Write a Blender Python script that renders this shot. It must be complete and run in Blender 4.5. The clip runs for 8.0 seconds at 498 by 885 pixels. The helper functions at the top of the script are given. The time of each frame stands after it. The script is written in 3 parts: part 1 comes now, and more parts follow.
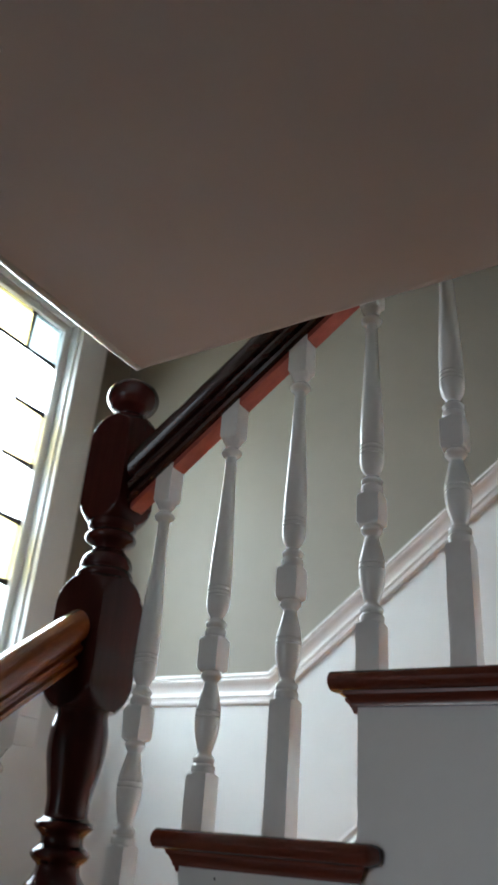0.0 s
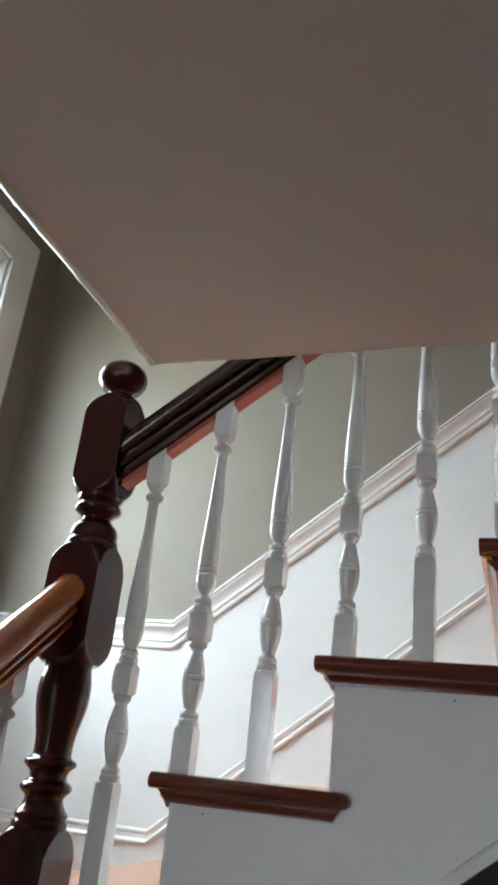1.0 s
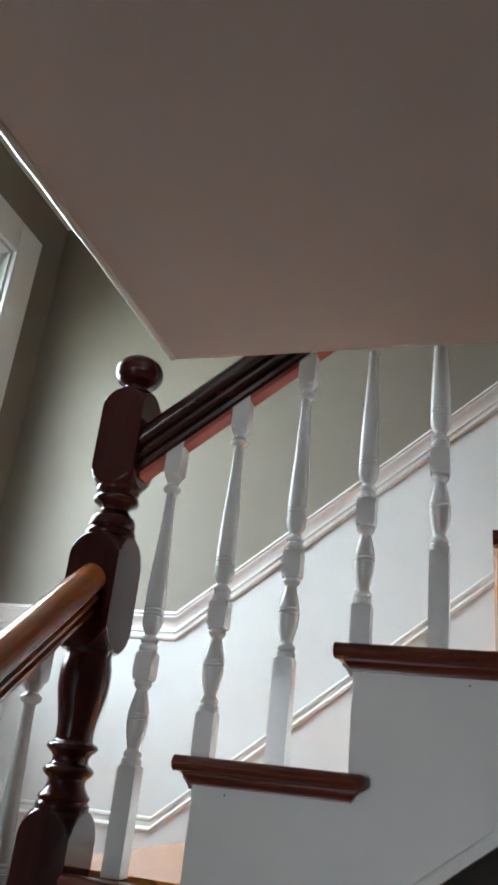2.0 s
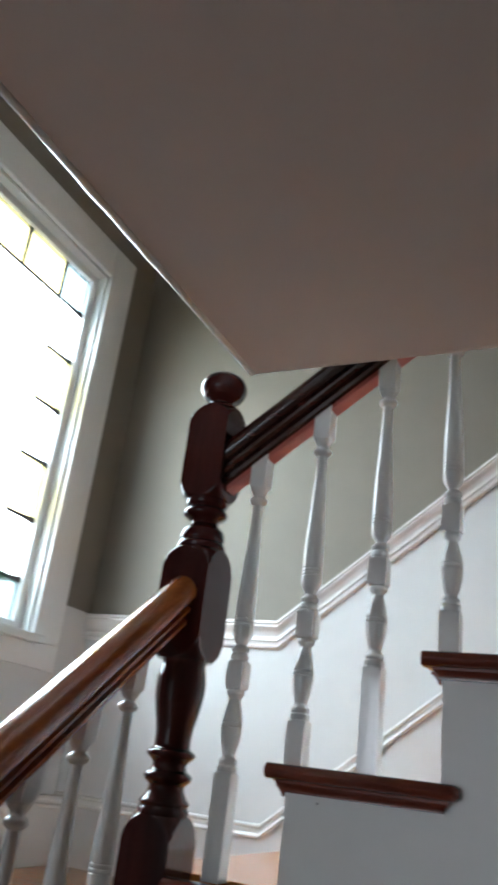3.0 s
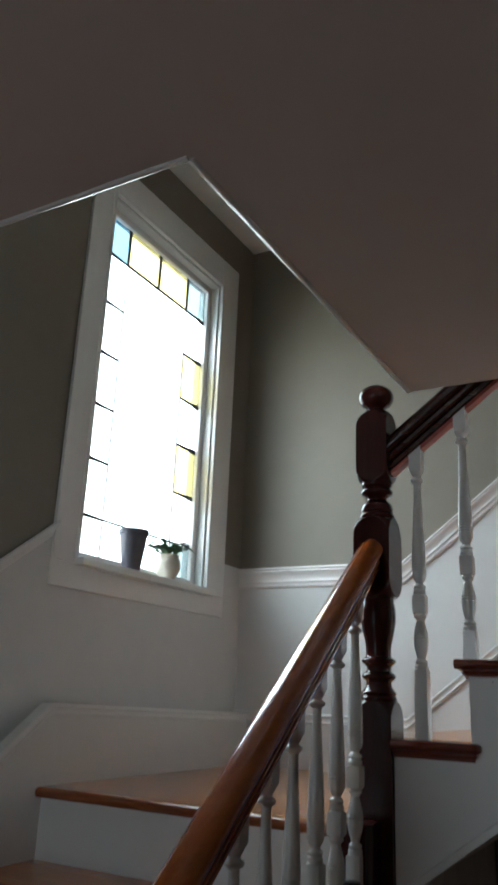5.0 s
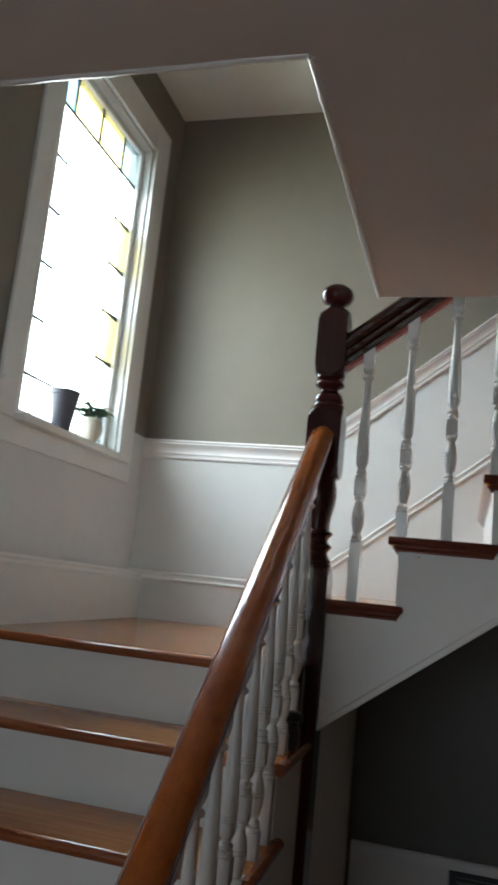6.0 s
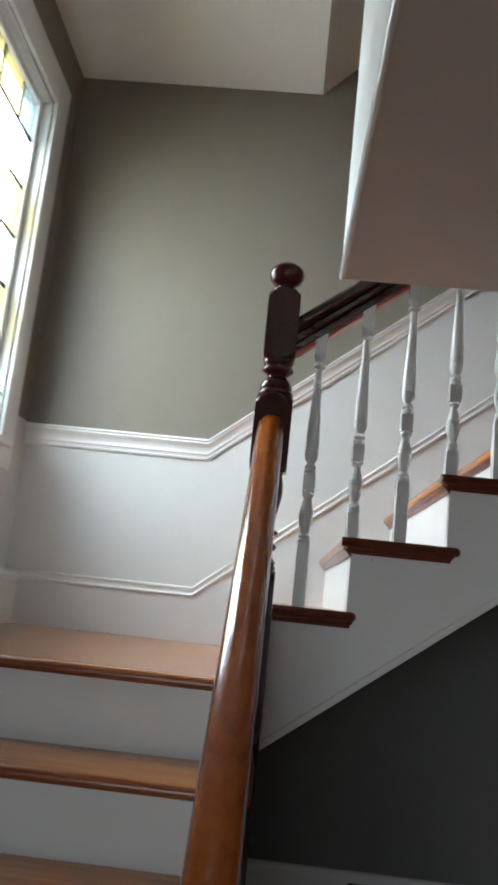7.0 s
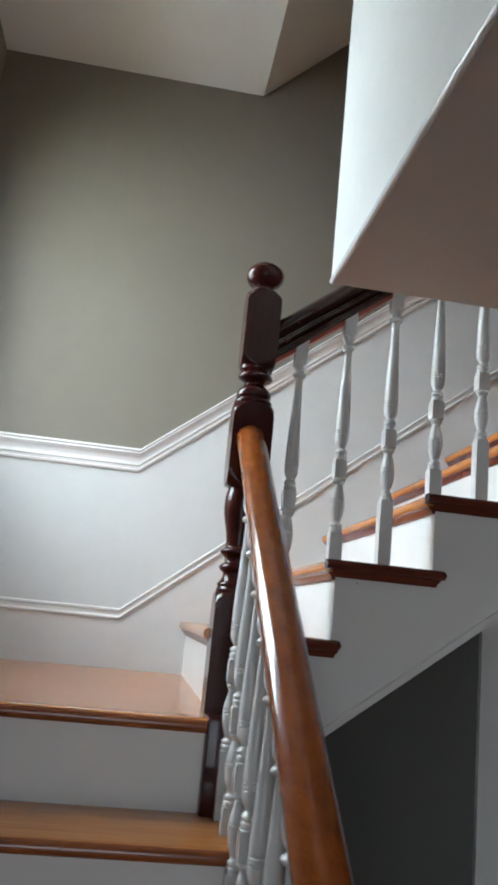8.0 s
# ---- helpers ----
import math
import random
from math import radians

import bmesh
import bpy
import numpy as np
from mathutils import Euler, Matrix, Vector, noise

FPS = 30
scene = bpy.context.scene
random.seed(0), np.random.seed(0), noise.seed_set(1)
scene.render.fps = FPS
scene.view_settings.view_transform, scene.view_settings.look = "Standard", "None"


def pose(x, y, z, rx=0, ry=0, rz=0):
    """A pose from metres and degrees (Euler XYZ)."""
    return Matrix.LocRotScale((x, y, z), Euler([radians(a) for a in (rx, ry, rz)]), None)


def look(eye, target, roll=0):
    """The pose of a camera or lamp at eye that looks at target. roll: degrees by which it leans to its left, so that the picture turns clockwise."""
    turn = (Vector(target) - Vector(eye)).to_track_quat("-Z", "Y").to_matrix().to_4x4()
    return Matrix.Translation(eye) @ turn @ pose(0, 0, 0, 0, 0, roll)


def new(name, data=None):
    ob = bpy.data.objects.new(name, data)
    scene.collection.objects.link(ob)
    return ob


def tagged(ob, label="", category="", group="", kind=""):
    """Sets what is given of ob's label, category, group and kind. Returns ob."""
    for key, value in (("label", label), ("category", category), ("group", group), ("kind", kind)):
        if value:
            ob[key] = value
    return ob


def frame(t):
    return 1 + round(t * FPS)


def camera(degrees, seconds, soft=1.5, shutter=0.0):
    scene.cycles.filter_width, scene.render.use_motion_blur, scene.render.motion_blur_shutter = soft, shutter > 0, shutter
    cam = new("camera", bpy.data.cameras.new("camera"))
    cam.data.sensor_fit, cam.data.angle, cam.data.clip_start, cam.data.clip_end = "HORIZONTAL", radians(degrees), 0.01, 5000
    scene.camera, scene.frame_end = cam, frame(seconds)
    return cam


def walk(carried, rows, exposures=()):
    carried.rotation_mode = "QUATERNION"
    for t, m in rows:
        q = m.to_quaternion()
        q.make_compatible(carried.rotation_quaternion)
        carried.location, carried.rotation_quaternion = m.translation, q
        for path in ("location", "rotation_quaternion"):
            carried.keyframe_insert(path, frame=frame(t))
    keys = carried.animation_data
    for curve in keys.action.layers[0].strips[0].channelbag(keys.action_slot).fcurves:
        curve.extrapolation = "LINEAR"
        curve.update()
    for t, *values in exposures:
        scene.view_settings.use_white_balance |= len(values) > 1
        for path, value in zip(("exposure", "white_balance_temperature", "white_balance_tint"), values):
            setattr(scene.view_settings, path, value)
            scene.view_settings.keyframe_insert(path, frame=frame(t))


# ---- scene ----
cam = camera(35.6, 8.0, soft=3.0, shutter=0.5)

PATH = [
    (0, (0.945, -1.005, 1.55), (-0.033, 0.486, 2.464), 4.6),
    (0.5, (0.854, -1.182, 1.558), (0.098, 0.476, 2.383), 6.1),
    (1, (0.787, -1.313, 1.567), (0.152, 0.414, 2.352), 6.5),
    (1.2, (0.738, -1.326, 1.554), (0.152, 0.429, 2.313), 6.2),
    (2.5, (0.743, -1.374, 1.542), (0.105, 0.349, 2.332), 7.0),
    (3, (0.794, -1.368, 1.547), (-0.061, 0.27, 2.312), 7.3),
    (3.5, (0.82, -1.426, 1.507), (-0.172, 0.137, 2.265), 7.1),
    (4, (0.868, -1.619, 1.492), (-0.161, -0.05, 2.184), 4.1),
    (4.2, (0.874, -1.75, 1.494), (-0.172, -0.184, 2.168), 4.0),
    (5.3, (0.675, -2.176, 1.428), (-0.197, -0.465, 1.985), 3.0),
    (5.5, (0.597, -2.239, 1.418), (-0.197, -0.47, 1.909), 4.3),
    (6, (0.443, -2.376, 1.399), (-0.109, -0.483, 1.738), 5.8),
    (6.5, (0.268, -2.327, 1.391), (-0.045, -0.392, 1.788), 6.5),
    (7, (0.062, -2.19, 1.373), (-0.049, -0.231, 1.758), 6.1),
    (7.5, (-0.138, -2.079, 1.383), (0.036, -0.133, 1.814), 5.2),
    (8, (-0.247, -1.998, 1.382), (-0.008, -0.063, 1.83), 5.7),
]
walk(cam, [(t, look(eye, target, roll)) for t, eye, target, roll in PATH],
     exposures=((0.0, 0.5, 6050, 9), (0.5, 0.65, 6050, 9), (1.0, 1.08, 6050, 9), (2.5, 0.95, 6050, 9), (3.0, 0.85, 5900, 9), (3.5, -0.08, 5850, 8),
                (4.2, -0.27, 5850, 8), (5.5, 0.25, 6150, 8), (6.5, 0.62, 6200, 8), (7.0, 0.68, 6150, 9), (8.0, 0.7, 6080, 10)))

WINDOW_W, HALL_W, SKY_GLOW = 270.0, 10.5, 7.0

# ---------------------------------------------------------------- plan
L = 1.157            # landing level
RL, GL = 0.186, 0.247     # lower flight: rise and going
level = lambda k: L - (0.202 + RL * (k - 1) if k else 0.0)    # lower treads, counted down from the landing
RU, GU = 0.2, 0.256    # upper flight: rise and going
YB = 1.14           # face of the wall behind the stairs
XW = -1.118          # face of the window wall
XL = XW + 0.073      # face of the lower dado beside the treads
ZS = 2.257           # ceiling of the hall
ZT = 3.755            # ceiling over the landing
XE, YE, YA = 0.152, -0.163, -1.25   # edges of the stairwell
XR = [-0.033, 0.252, 0.511, 0.767, 1.023, 1.279, 1.535]     # upper risers
ZU = [1.357 + RU * k for k in range(7)]             # upper treads
SU = RU / GU

# ---------------------------------------------------------------- world and light
world = bpy.data.worlds.new("world")
scene.world = world
world.use_nodes = True
wn = world.node_tree.nodes
sky = wn.new("ShaderNodeTexSky")
sky.sky_type = "NISHITA"
sky.sun_disc = False
sky.sun_elevation, sky.sun_rotation = radians(38), radians(70)
wn["Background"].inputs["Strength"].default_value = 0.12
world.node_tree.links.new(sky.outputs[0], wn["Background"].inputs["Color"])


def area_lamp(name, m, w, h, watts, colour):
    data = bpy.data.lights.new(name, "AREA")
    data.shape, data.size, data.size_y, data.energy, data.color = "RECTANGLE", w, h, watts, colour
    ob = new(name, data)
    ob.matrix_world = m
    return ob


area_lamp("window_daylight", look((-2.75, 0.15, 3.6), (-1.1, 0.39, 2.5)), 3.4, 3.0, WINDOW_W, (0.82, 0.93, 1.0))
# added fill lamp in an unseen opening behind the camera
area_lamp("hall_fill_lamp", look((-0.45, -4.42, 1.3), (-0.45, 0, 1.3)), 1.2, 1.9, HALL_W, (0.88, 0.95, 1.0))


# ---------------------------------------------------------------- materials
def material(name, colour, rough=0.5, colour2=None, scale=8.0, detail=4.0, stretch=(1, 1, 1), bump=0.0, bump_scale=200.0,
             metal=0.0, coat=0.0, mix=1.0, random_tint=0.0, rough_var=0.1, spec=0.5, coat_rough=0.12):
    mat = bpy.data.materials.new(name)
    mat.use_nodes = True
    t = mat.node_tree
    b = t.nodes["Principled BSDF"]
    b.inputs["Metallic"].default_value = metal
    b.inputs["Coat Weight"].default_value = coat
    b.inputs["Specular IOR Level"].default_value = spec
    b.inputs["Coat Roughness"].default_value = coat_rough
    tc = t.nodes.new("ShaderNodeTexCoord")
    mp = t.nodes.new("ShaderNodeMapping")
    mp.inputs["Scale"].default_value = stretch
    t.links.new(tc.outputs["Object"], mp.inputs["Vector"])
    n = t.nodes.new("ShaderNodeTexNoise")
    n.inputs["Scale"].default_value, n.inputs["Detail"].default_value = scale, detail
    t.links.new(mp.outputs[0], n.inputs["Vector"])
    n2 = t.nodes.new("ShaderNodeTexNoise")
    n2.inputs["Scale"].default_value, n2.inputs["Detail"].default_value = scale * 7.3, 3.0
    t.links.new(mp.outputs[0], n2.inputs["Vector"])
    add = t.nodes.new("ShaderNodeMath")
    add.operation = "MULTIPLY_ADD"
    add.inputs[1].default_value = 0.35
    t.links.new(n2.outputs["Fac"], add.inputs[0])
    sub = t.nodes.new("ShaderNodeMath")
    sub.operation = "MULTIPLY"
    sub.inputs[1].default_value = 0.65
    t.links.new(n.outputs["Fac"], sub.inputs[0])
    t.links.new(sub.outputs[0], add.inputs[2])
    ramp = t.nodes.new("ShaderNodeValToRGB")
    c2 = colour2 or tuple(c * 0.9 for c in colour)
    ramp.color_ramp.elements[0].position, ramp.color_ramp.elements[1].position = 0.33, 0.67
    ramp.color_ramp.elements[0].color, ramp.color_ramp.elements[1].color = (*c2, 1), (*colour, 1)
    t.links.new(add.outputs[0], ramp.inputs[0])
    last = ramp.outputs[0]
    if random_tint:
        info = t.nodes.new("ShaderNodeObjectInfo")
        hsv = t.nodes.new("ShaderNodeHueSaturation")
        mr = t.nodes.new("ShaderNodeMapRange")
        mr.inputs["To Min"].default_value, mr.inputs["To Max"].default_value = 1 - random_tint, 1 + random_tint
        t.links.new(info.outputs["Random"], mr.inputs["Value"])
        t.links.new(mr.outputs[0], hsv.inputs["Value"])
        t.links.new(last, hsv.inputs["Color"])
        last = hsv.outputs[0]
    t.links.new(last, b.inputs["Base Color"])
    rr = t.nodes.new("ShaderNodeMapRange")
    rr.inputs["To Min"].default_value, rr.inputs["To Max"].default_value = max(0.02, rough - rough_var), min(1, rough + rough_var)
    t.links.new(n.outputs["Fac"], rr.inputs["Value"])
    t.links.new(rr.outputs[0], b.inputs["Roughness"])
    if bump:
        nb = t.nodes.new("ShaderNodeTexNoise")
        nb.inputs["Scale"].default_value, nb.inputs["Detail"].default_value = bump_scale, 3.0
        t.links.new(mp.outputs[0], nb.inputs["Vector"])
        bp = t.nodes.new("ShaderNodeBump")
        bp.inputs["Strength"].default_value, bp.inputs["Distance"].default_value = bump, 0.002
        t.links.new(nb.outputs["Fac"], bp.inputs["Height"])
        t.links.new(bp.outputs[0], b.inputs["Normal"])
    return mat


PAINT_GREY = material("taupe_wall_paint", (0.216, 0.190, 0.151), 0.5, (0.196, 0.172, 0.137), 1.6, bump=0.12, bump_scale=260)
# wall colour darkened to carry the shade under the stairs
PAINT_SHADED = material("shaded_wall_paint", (0.135, 0.138, 0.128), 0.5, (0.122, 0.125, 0.116), 1.6, bump=0.12, bump_scale=260)
PAINT_WHITE = material("white_wainscot_paint", (0.74, 0.74, 0.72), 0.42, (0.69, 0.69, 0.67), 1.8, bump=0.08, bump_scale=160)
WAINSCOT = material("satin_wainscot_paint", (0.66, 0.66, 0.65), 0.4, (0.61, 0.61, 0.60), 1.8, bump=0.08, bump_scale=160)
TRIM_WHITE = material("white_gloss_trim", (0.78, 0.78, 0.765), 0.34, (0.75, 0.75, 0.735), 5, bump=0.03, bump_scale=120)
TRIM_CREAM = material("cream_chair_rail_paint", (0.75, 0.73, 0.715), 0.36, (0.72, 0.70, 0.685), 5, bump=0.04, bump_scale=120)
CEIL = material("ceiling_plaster", (0.66, 0.60, 0.57), 0.75, (0.62, 0.56, 0.53), 1.2, bump=0.2, bump_scale=320)
CEIL_TOP = material("upper_ceiling_paint", (0.74, 0.74, 0.70), 0.75, (0.7, 0.7, 0.66), 1.2, bump=0.15, bump_scale=320)
BALUSTER_WHITE = material("white_enamel", (0.78, 0.79, 0.78), 0.24, (0.73, 0.74, 0.73), 14, bump=0.03, bump_scale=90, random_tint=0.03, coat=0.45, rough_var=0.04, coat_rough=0.06)
OAK_X = material("honey_oak_across", (0.57, 0.225, 0.047), 0.22, (0.40, 0.135, 0.025), 5, 6, (0.6, 11, 9), bump=0.02, bump_scale=60, coat=0.4, random_tint=0.05, rough_var=0.04)
OAK_Y = material("honey_oak_along", (0.57, 0.225, 0.047), 0.22, (0.40, 0.135, 0.025), 5, 6, (11, 0.6, 9), bump=0.02, bump_scale=60, coat=0.4, random_tint=0.05, rough_var=0.04)
NOSE = material("red_oak_nosing", (0.16, 0.034, 0.018), 0.26, (0.105, 0.022, 0.013), 9, 4, (2, 2, 6), bump=0.02, bump_scale=70, coat=0.3, random_tint=0.06, rough_var=0.03)
NOSE_LOW = material("brown_oak_nosing", (0.31, 0.092, 0.026), 0.24, (0.20, 0.052, 0.018), 9, 4, (0.8, 4, 6), bump=0.02, bump_scale=70, coat=0.3, random_tint=0.06, rough_var=0.03)
RAIL_OAK = material("amber_handrail", (0.40, 0.102, 0.012), 0.2, (0.25, 0.055, 0.007), 4, 6, (12, 0.7, 9), coat=1.0, spec=0.4, coat_rough=0.09, rough_var=0.04, bump=0.02, bump_scale=25)
RAIL_DARK = material("mahogany_handrail", (0.045, 0.012, 0.008), 0.2, (0.033, 0.008, 0.006), 12, 5, (0.8, 5, 5), coat=0.4, rough_var=0.03)
MAHOGANY = material("dark_mahogany", (0.056, 0.0115, 0.0095), 0.2, (0.036, 0.0072, 0.006), 6, 4, (7, 7, 0.7), coat=0.35, spec=0.15, coat_rough=0.07, rough_var=0.02)
FILLET = material("reddish_fillet", (0.46, 0.105, 0.075), 0.4, (0.33, 0.07, 0.05), 10, 5, (1, 8, 8), bump=0.1, bump_scale=70)
FLOOR_OAK = material("hall_floor_oak", (0.34, 0.16, 0.06), 0.35, (0.2, 0.085, 0.03), 6, 6, (8, 0.6, 1), coat=0.2)
BLACK = material("black_plastic", (0.012, 0.012, 0.014), 0.35, (0.006, 0.006, 0.007), 20)
POT_GREY = material("slate_pot", (0.085, 0.08, 0.10), 0.5, (0.06, 0.058, 0.075), 20, bump=0.2, bump_scale=90)
POT_CREAM = material("cream_pot", (0.7, 0.66, 0.55), 0.4, (0.6, 0.55, 0.45), 20, bump=0.1, bump_scale=90)
LEAD = material("lead_came", (0.09, 0.09, 0.085), 0.5, (0.06, 0.06, 0.058), 30, metal=0.3)
SOIL = material("potting_soil", (0.04, 0.028, 0.02), 0.9, (0.02, 0.014, 0.01), 60, bump=0.8, bump_scale=200)
LEAF = material("plant_leaf", (0.07, 0.14, 0.06), 0.4, (0.04, 0.09, 0.035), 30)


def glass(name, colour, clear):
    mat = bpy.data.materials.new(name)
    mat.use_nodes = True
    t = mat.node_tree
    t.nodes.remove(t.nodes["Principled BSDF"])
    tr = t.nodes.new("ShaderNodeBsdfTransparent")
    tr.inputs[0].default_value = (*colour, 1)
    gl = t.nodes.new("ShaderNodeBsdfGlossy")
    gl.inputs["Roughness"].default_value = 0.05
    mx = t.nodes.new("ShaderNodeMixShader")
    mx.inputs[0].default_value = clear
    t.links.new(tr.outputs[0], mx.inputs[1])
    t.links.new(gl.outputs[0], mx.inputs[2])
    t.links.new(mx.outputs[0], t.nodes["Material Output"].inputs[0])
    return mat


GLASS = glass("clear_glass", (0.95, 0.98, 0.97), 0.06)
GLASS_BLUE = glass("blue_glass", (0.36, 0.50, 0.56), 0.05)
GLASS_AMBER = glass("amber_glass", (0.70, 0.65, 0.40), 0.05)
GLASS_PALE = glass("pale_green_glass", (0.42, 0.48, 0.48), 0.05)


def glow(name, colour, strength):
    mat = bpy.data.materials.new(name)
    mat.use_nodes = True
    t = mat.node_tree
    t.nodes.remove(t.nodes["Principled BSDF"])
    e = t.nodes.new("ShaderNodeEmission")
    e.inputs[0].default_value, e.inputs[1].default_value = (*colour, 1), strength
    t.links.new(e.outputs[0], t.nodes["Material Output"].inputs[0])
    return mat


SKYGLOW = glow("bright_sky", (0.95, 0.98, 1.0), SKY_GLOW)


# ---------------------------------------------------------------- mesh helpers
def finish(name, bm, mat, smooth=30):
    bmesh.ops.recalc_face_normals(bm, faces=bm.faces)
    if smooth:
        for f in bm.faces:
            f.smooth = True
        for e in bm.edges:
            e.smooth = len(e.link_faces) == 2 and e.calc_face_angle(0) < radians(smooth)
    me = bpy.data.meshes.new(name)
    bm.to_mesh(me)
    bm.free()
    me.materials.append(mat)
    return new(name, me)


def part(name, bm, mat, parent=None, label="", smooth=30):
    ob = finish(name, bm, mat, smooth)
    ob.parent = parent
    if label:
        ob["label"] = label
    return ob


def empty(name, label, category, kind="", group=""):
    return tagged(new(name), label, category, group, kind)


def box(bm, x0, x1, y0, y1, z0, z1, bevel=0.0, seg=2):
    r = bmesh.ops.create_cube(bm, size=1.0, matrix=Matrix.Translation(((x0 + x1) / 2, (y0 + y1) / 2, (z0 + z1) / 2))
                              @ Matrix.Diagonal((x1 - x0, y1 - y0, z1 - z0, 1)))
    if bevel:
        edges = {e for v in r["verts"] for e in v.link_edges}
        bmesh.ops.bevel(bm, geom=list(edges), offset=bevel, segments=seg, affect="EDGES", profile=0.5)
    return bm


def boxes(*rows, bevel=0.0):
    bm = bmesh.new()
    for r in rows:
        box(bm, *r, bevel=bevel)
    return bm


def sweep(points, section, closed_ends=True, bm=None):
    """A section of (side, up) pairs carried along points; cut upright at every point. Side is to the right of the way."""
    bm = bm or bmesh.new()
    rings = []
    pts = [Vector(p) for p in points]
    for i, p in enumerate(pts):
        a = (pts[min(i + 1, len(pts) - 1)] - pts[max(i - 1, 0)])
        if 0 < i < len(pts) - 1:
            d0, d1 = (pts[i] - pts[i - 1]), (pts[i + 1] - pts[i])
            d0.z = d1.z = 0
            d0.normalize(), d1.normalize()
            a = d0 + d1
        a.z = 0
        a.normalize()
        side = Vector((a.y, -a.x, 0))
        rings.append([bm.verts.new(p + side * s + Vector((0, 0, u))) for s, u in section])
    n = len(section)
    for r0, r1 in zip(rings, rings[1:]):
        for k in range(n):
            bm.faces.new((r0[k], r0[(k + 1) % n], r1[(k + 1) % n], r1[k]))
    if closed_ends:
        bm.faces.new(rings[0][::-1])
        bm.faces.new(rings[-1])
    return bm


def prism(poly, axis, a, b, bm=None):
    """A flat outline carried from a to b along an axis; the outline's pairs are the other two axes in order."""
    bm = bm or bmesh.new()
    def place(p, v):
        return {"x": (v, p[0], p[1]), "y": (p[0], v, p[1]), "z": (p[0], p[1], v)}[axis]
    lo = [bm.verts.new(place(p, a)) for p in poly]
    hi = [bm.verts.new(place(p, b)) for p in poly]
    n = len(poly)
    bm.faces.new(lo)
    bm.faces.new(hi[::-1])
    for k in range(n):
        bm.faces.new((lo[k], hi[k], hi[(k + 1) % n], lo[(k + 1) % n]))
    return bm


def turned(rows, n=32, bm=None, at=(0, 0, 0)):
    """Rows of (z, radius) or (z, radius, half): a lathe shape, cut flat to a square of that half width where half is given."""
    bm = bm or bmesh.new()
    rings = []
    for z, r, *half in rows:
        ring = []
        for k in range(n):
            a = 2 * math.pi * k / n
            q = r
            if half:
                q = min(r, half[0] / max(abs(math.cos(a)), abs(math.sin(a))))
            ring.append(bm.verts.new((at[0] + q * math.cos(a), at[1] + q * math.sin(a), at[2] + z)))
        rings.append(ring)
    for r0, r1 in zip(rings, rings[1:]):
        for k in range(n):
            bm.faces.new((r0[k], r0[(k + 1) % n], r1[(k + 1) % n], r1[k]))
    bm.faces.new(rings[0][::-1])
    bm.faces.new(rings[-1])
    return bm


def ease(rows, steps=4):
    """Rounds a lathe outline: a smooth curve through rows of (z, radius)."""
    out = []
    for i in range(len(rows) - 1):
        p0, p1, p2, p3 = rows[max(i - 1, 0)], rows[i], rows[i + 1], rows[min(i + 2, len(rows) - 1)]
        for s in range(steps):
            t = s / steps
            z = p1[0] + (p2[0] - p1[0]) * t
            m1 = (p2[1] - p0[1]) * 0.5
            m2 = (p3[1] - p1[1]) * 0.5
            r = (2 * t**3 - 3 * t**2 + 1) * p1[1] + (t**3 - 2 * t**2 + t) * m1 + (3 * t**2 - 2 * t**3) * p2[1] + (t**3 - t**2) * m2
            out.append((z, r))
    out.append(rows[-1])
    return out


def block(z0, z1, half, tip, steps=8):
    """A square turned block whose faces end in round arches, from z0 to z1."""
    rows = []
    for s in range(steps + 1):
        f = s / steps
        rows.append((z0 + tip * f, math.sqrt(2 * half**2 - (half * (1 - f))**2) * 1.003, half))
    rows.append((z0 + tip + 0.002, half * 1.45, half))
    return rows + [(z1 - (z - z0), r, h) for z, r, h in rows[::-1]]


def wall(name, bm, mat, label):
    return tagged(finish(name, bm, mat, 0), label, "wall", kind="structure")


# ---------------------------------------------------------------- walls, floor, ceilings
WY0, WY1, WZ0, WZ1 = -0.02, 0.82, 1.884, 3.392      # window opening
T = 0.115
wall("wall_north", boxes((XW - T, 5.2, YB, YB + T, -0.1, 5.2)), PAINT_GREY, "taupe painted plaster wall behind the stairs")
wall("wall_west", boxes((XW - T, XW, -4.8, WY0, -0.1, 5.2), (XW - T, XW, WY1, YB, -0.1, 5.2),
                        (XW - T, XW, WY0, WY1, -0.1, WZ0), (XW - T, XW, WY0, WY1, WZ1, 5.2)), PAINT_GREY,
     "taupe painted plaster wall with a tall window")
wall("wall_east", boxes((5.0, 5.2, -4.6, YB, -0.1, 5.2)), PAINT_GREY, "plain taupe painted end wall of the hall")
# unseen wall; the opening is added to let fill light into the hall
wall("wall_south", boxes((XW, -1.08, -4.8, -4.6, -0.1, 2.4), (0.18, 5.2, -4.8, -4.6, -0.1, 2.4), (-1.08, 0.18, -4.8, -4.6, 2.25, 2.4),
                         (-1.08, 0.18, -4.8, -4.6, -0.1, 0.3)), PAINT_GREY, "plain taupe hall wall, out of view, with an added opening for fill light")
tagged(finish("floor", boxes((XW, 5.0, -4.6, YB, -0.1, 0.0)), FLOOR_OAK, 0), "oak board hall floor", "floor", kind="structure")
ceiling = bmesh.new()
box(ceiling, XW, 5.0, -4.6, YA - 0.004, ZS, ZS + 0.12)
box(ceiling, XE + 0.004, 5.0, YA - 0.004, YA, ZS, ZS + 0.12)
box(ceiling, XE + 0.004, 5.0, YA, YE - 0.004, ZS, ZS + 0.12)
tagged(finish("ceiling", ceiling, CEIL, 0), "matt off-white plaster ceiling with an L-shaped stairwell opening", "ceiling", kind="structure")
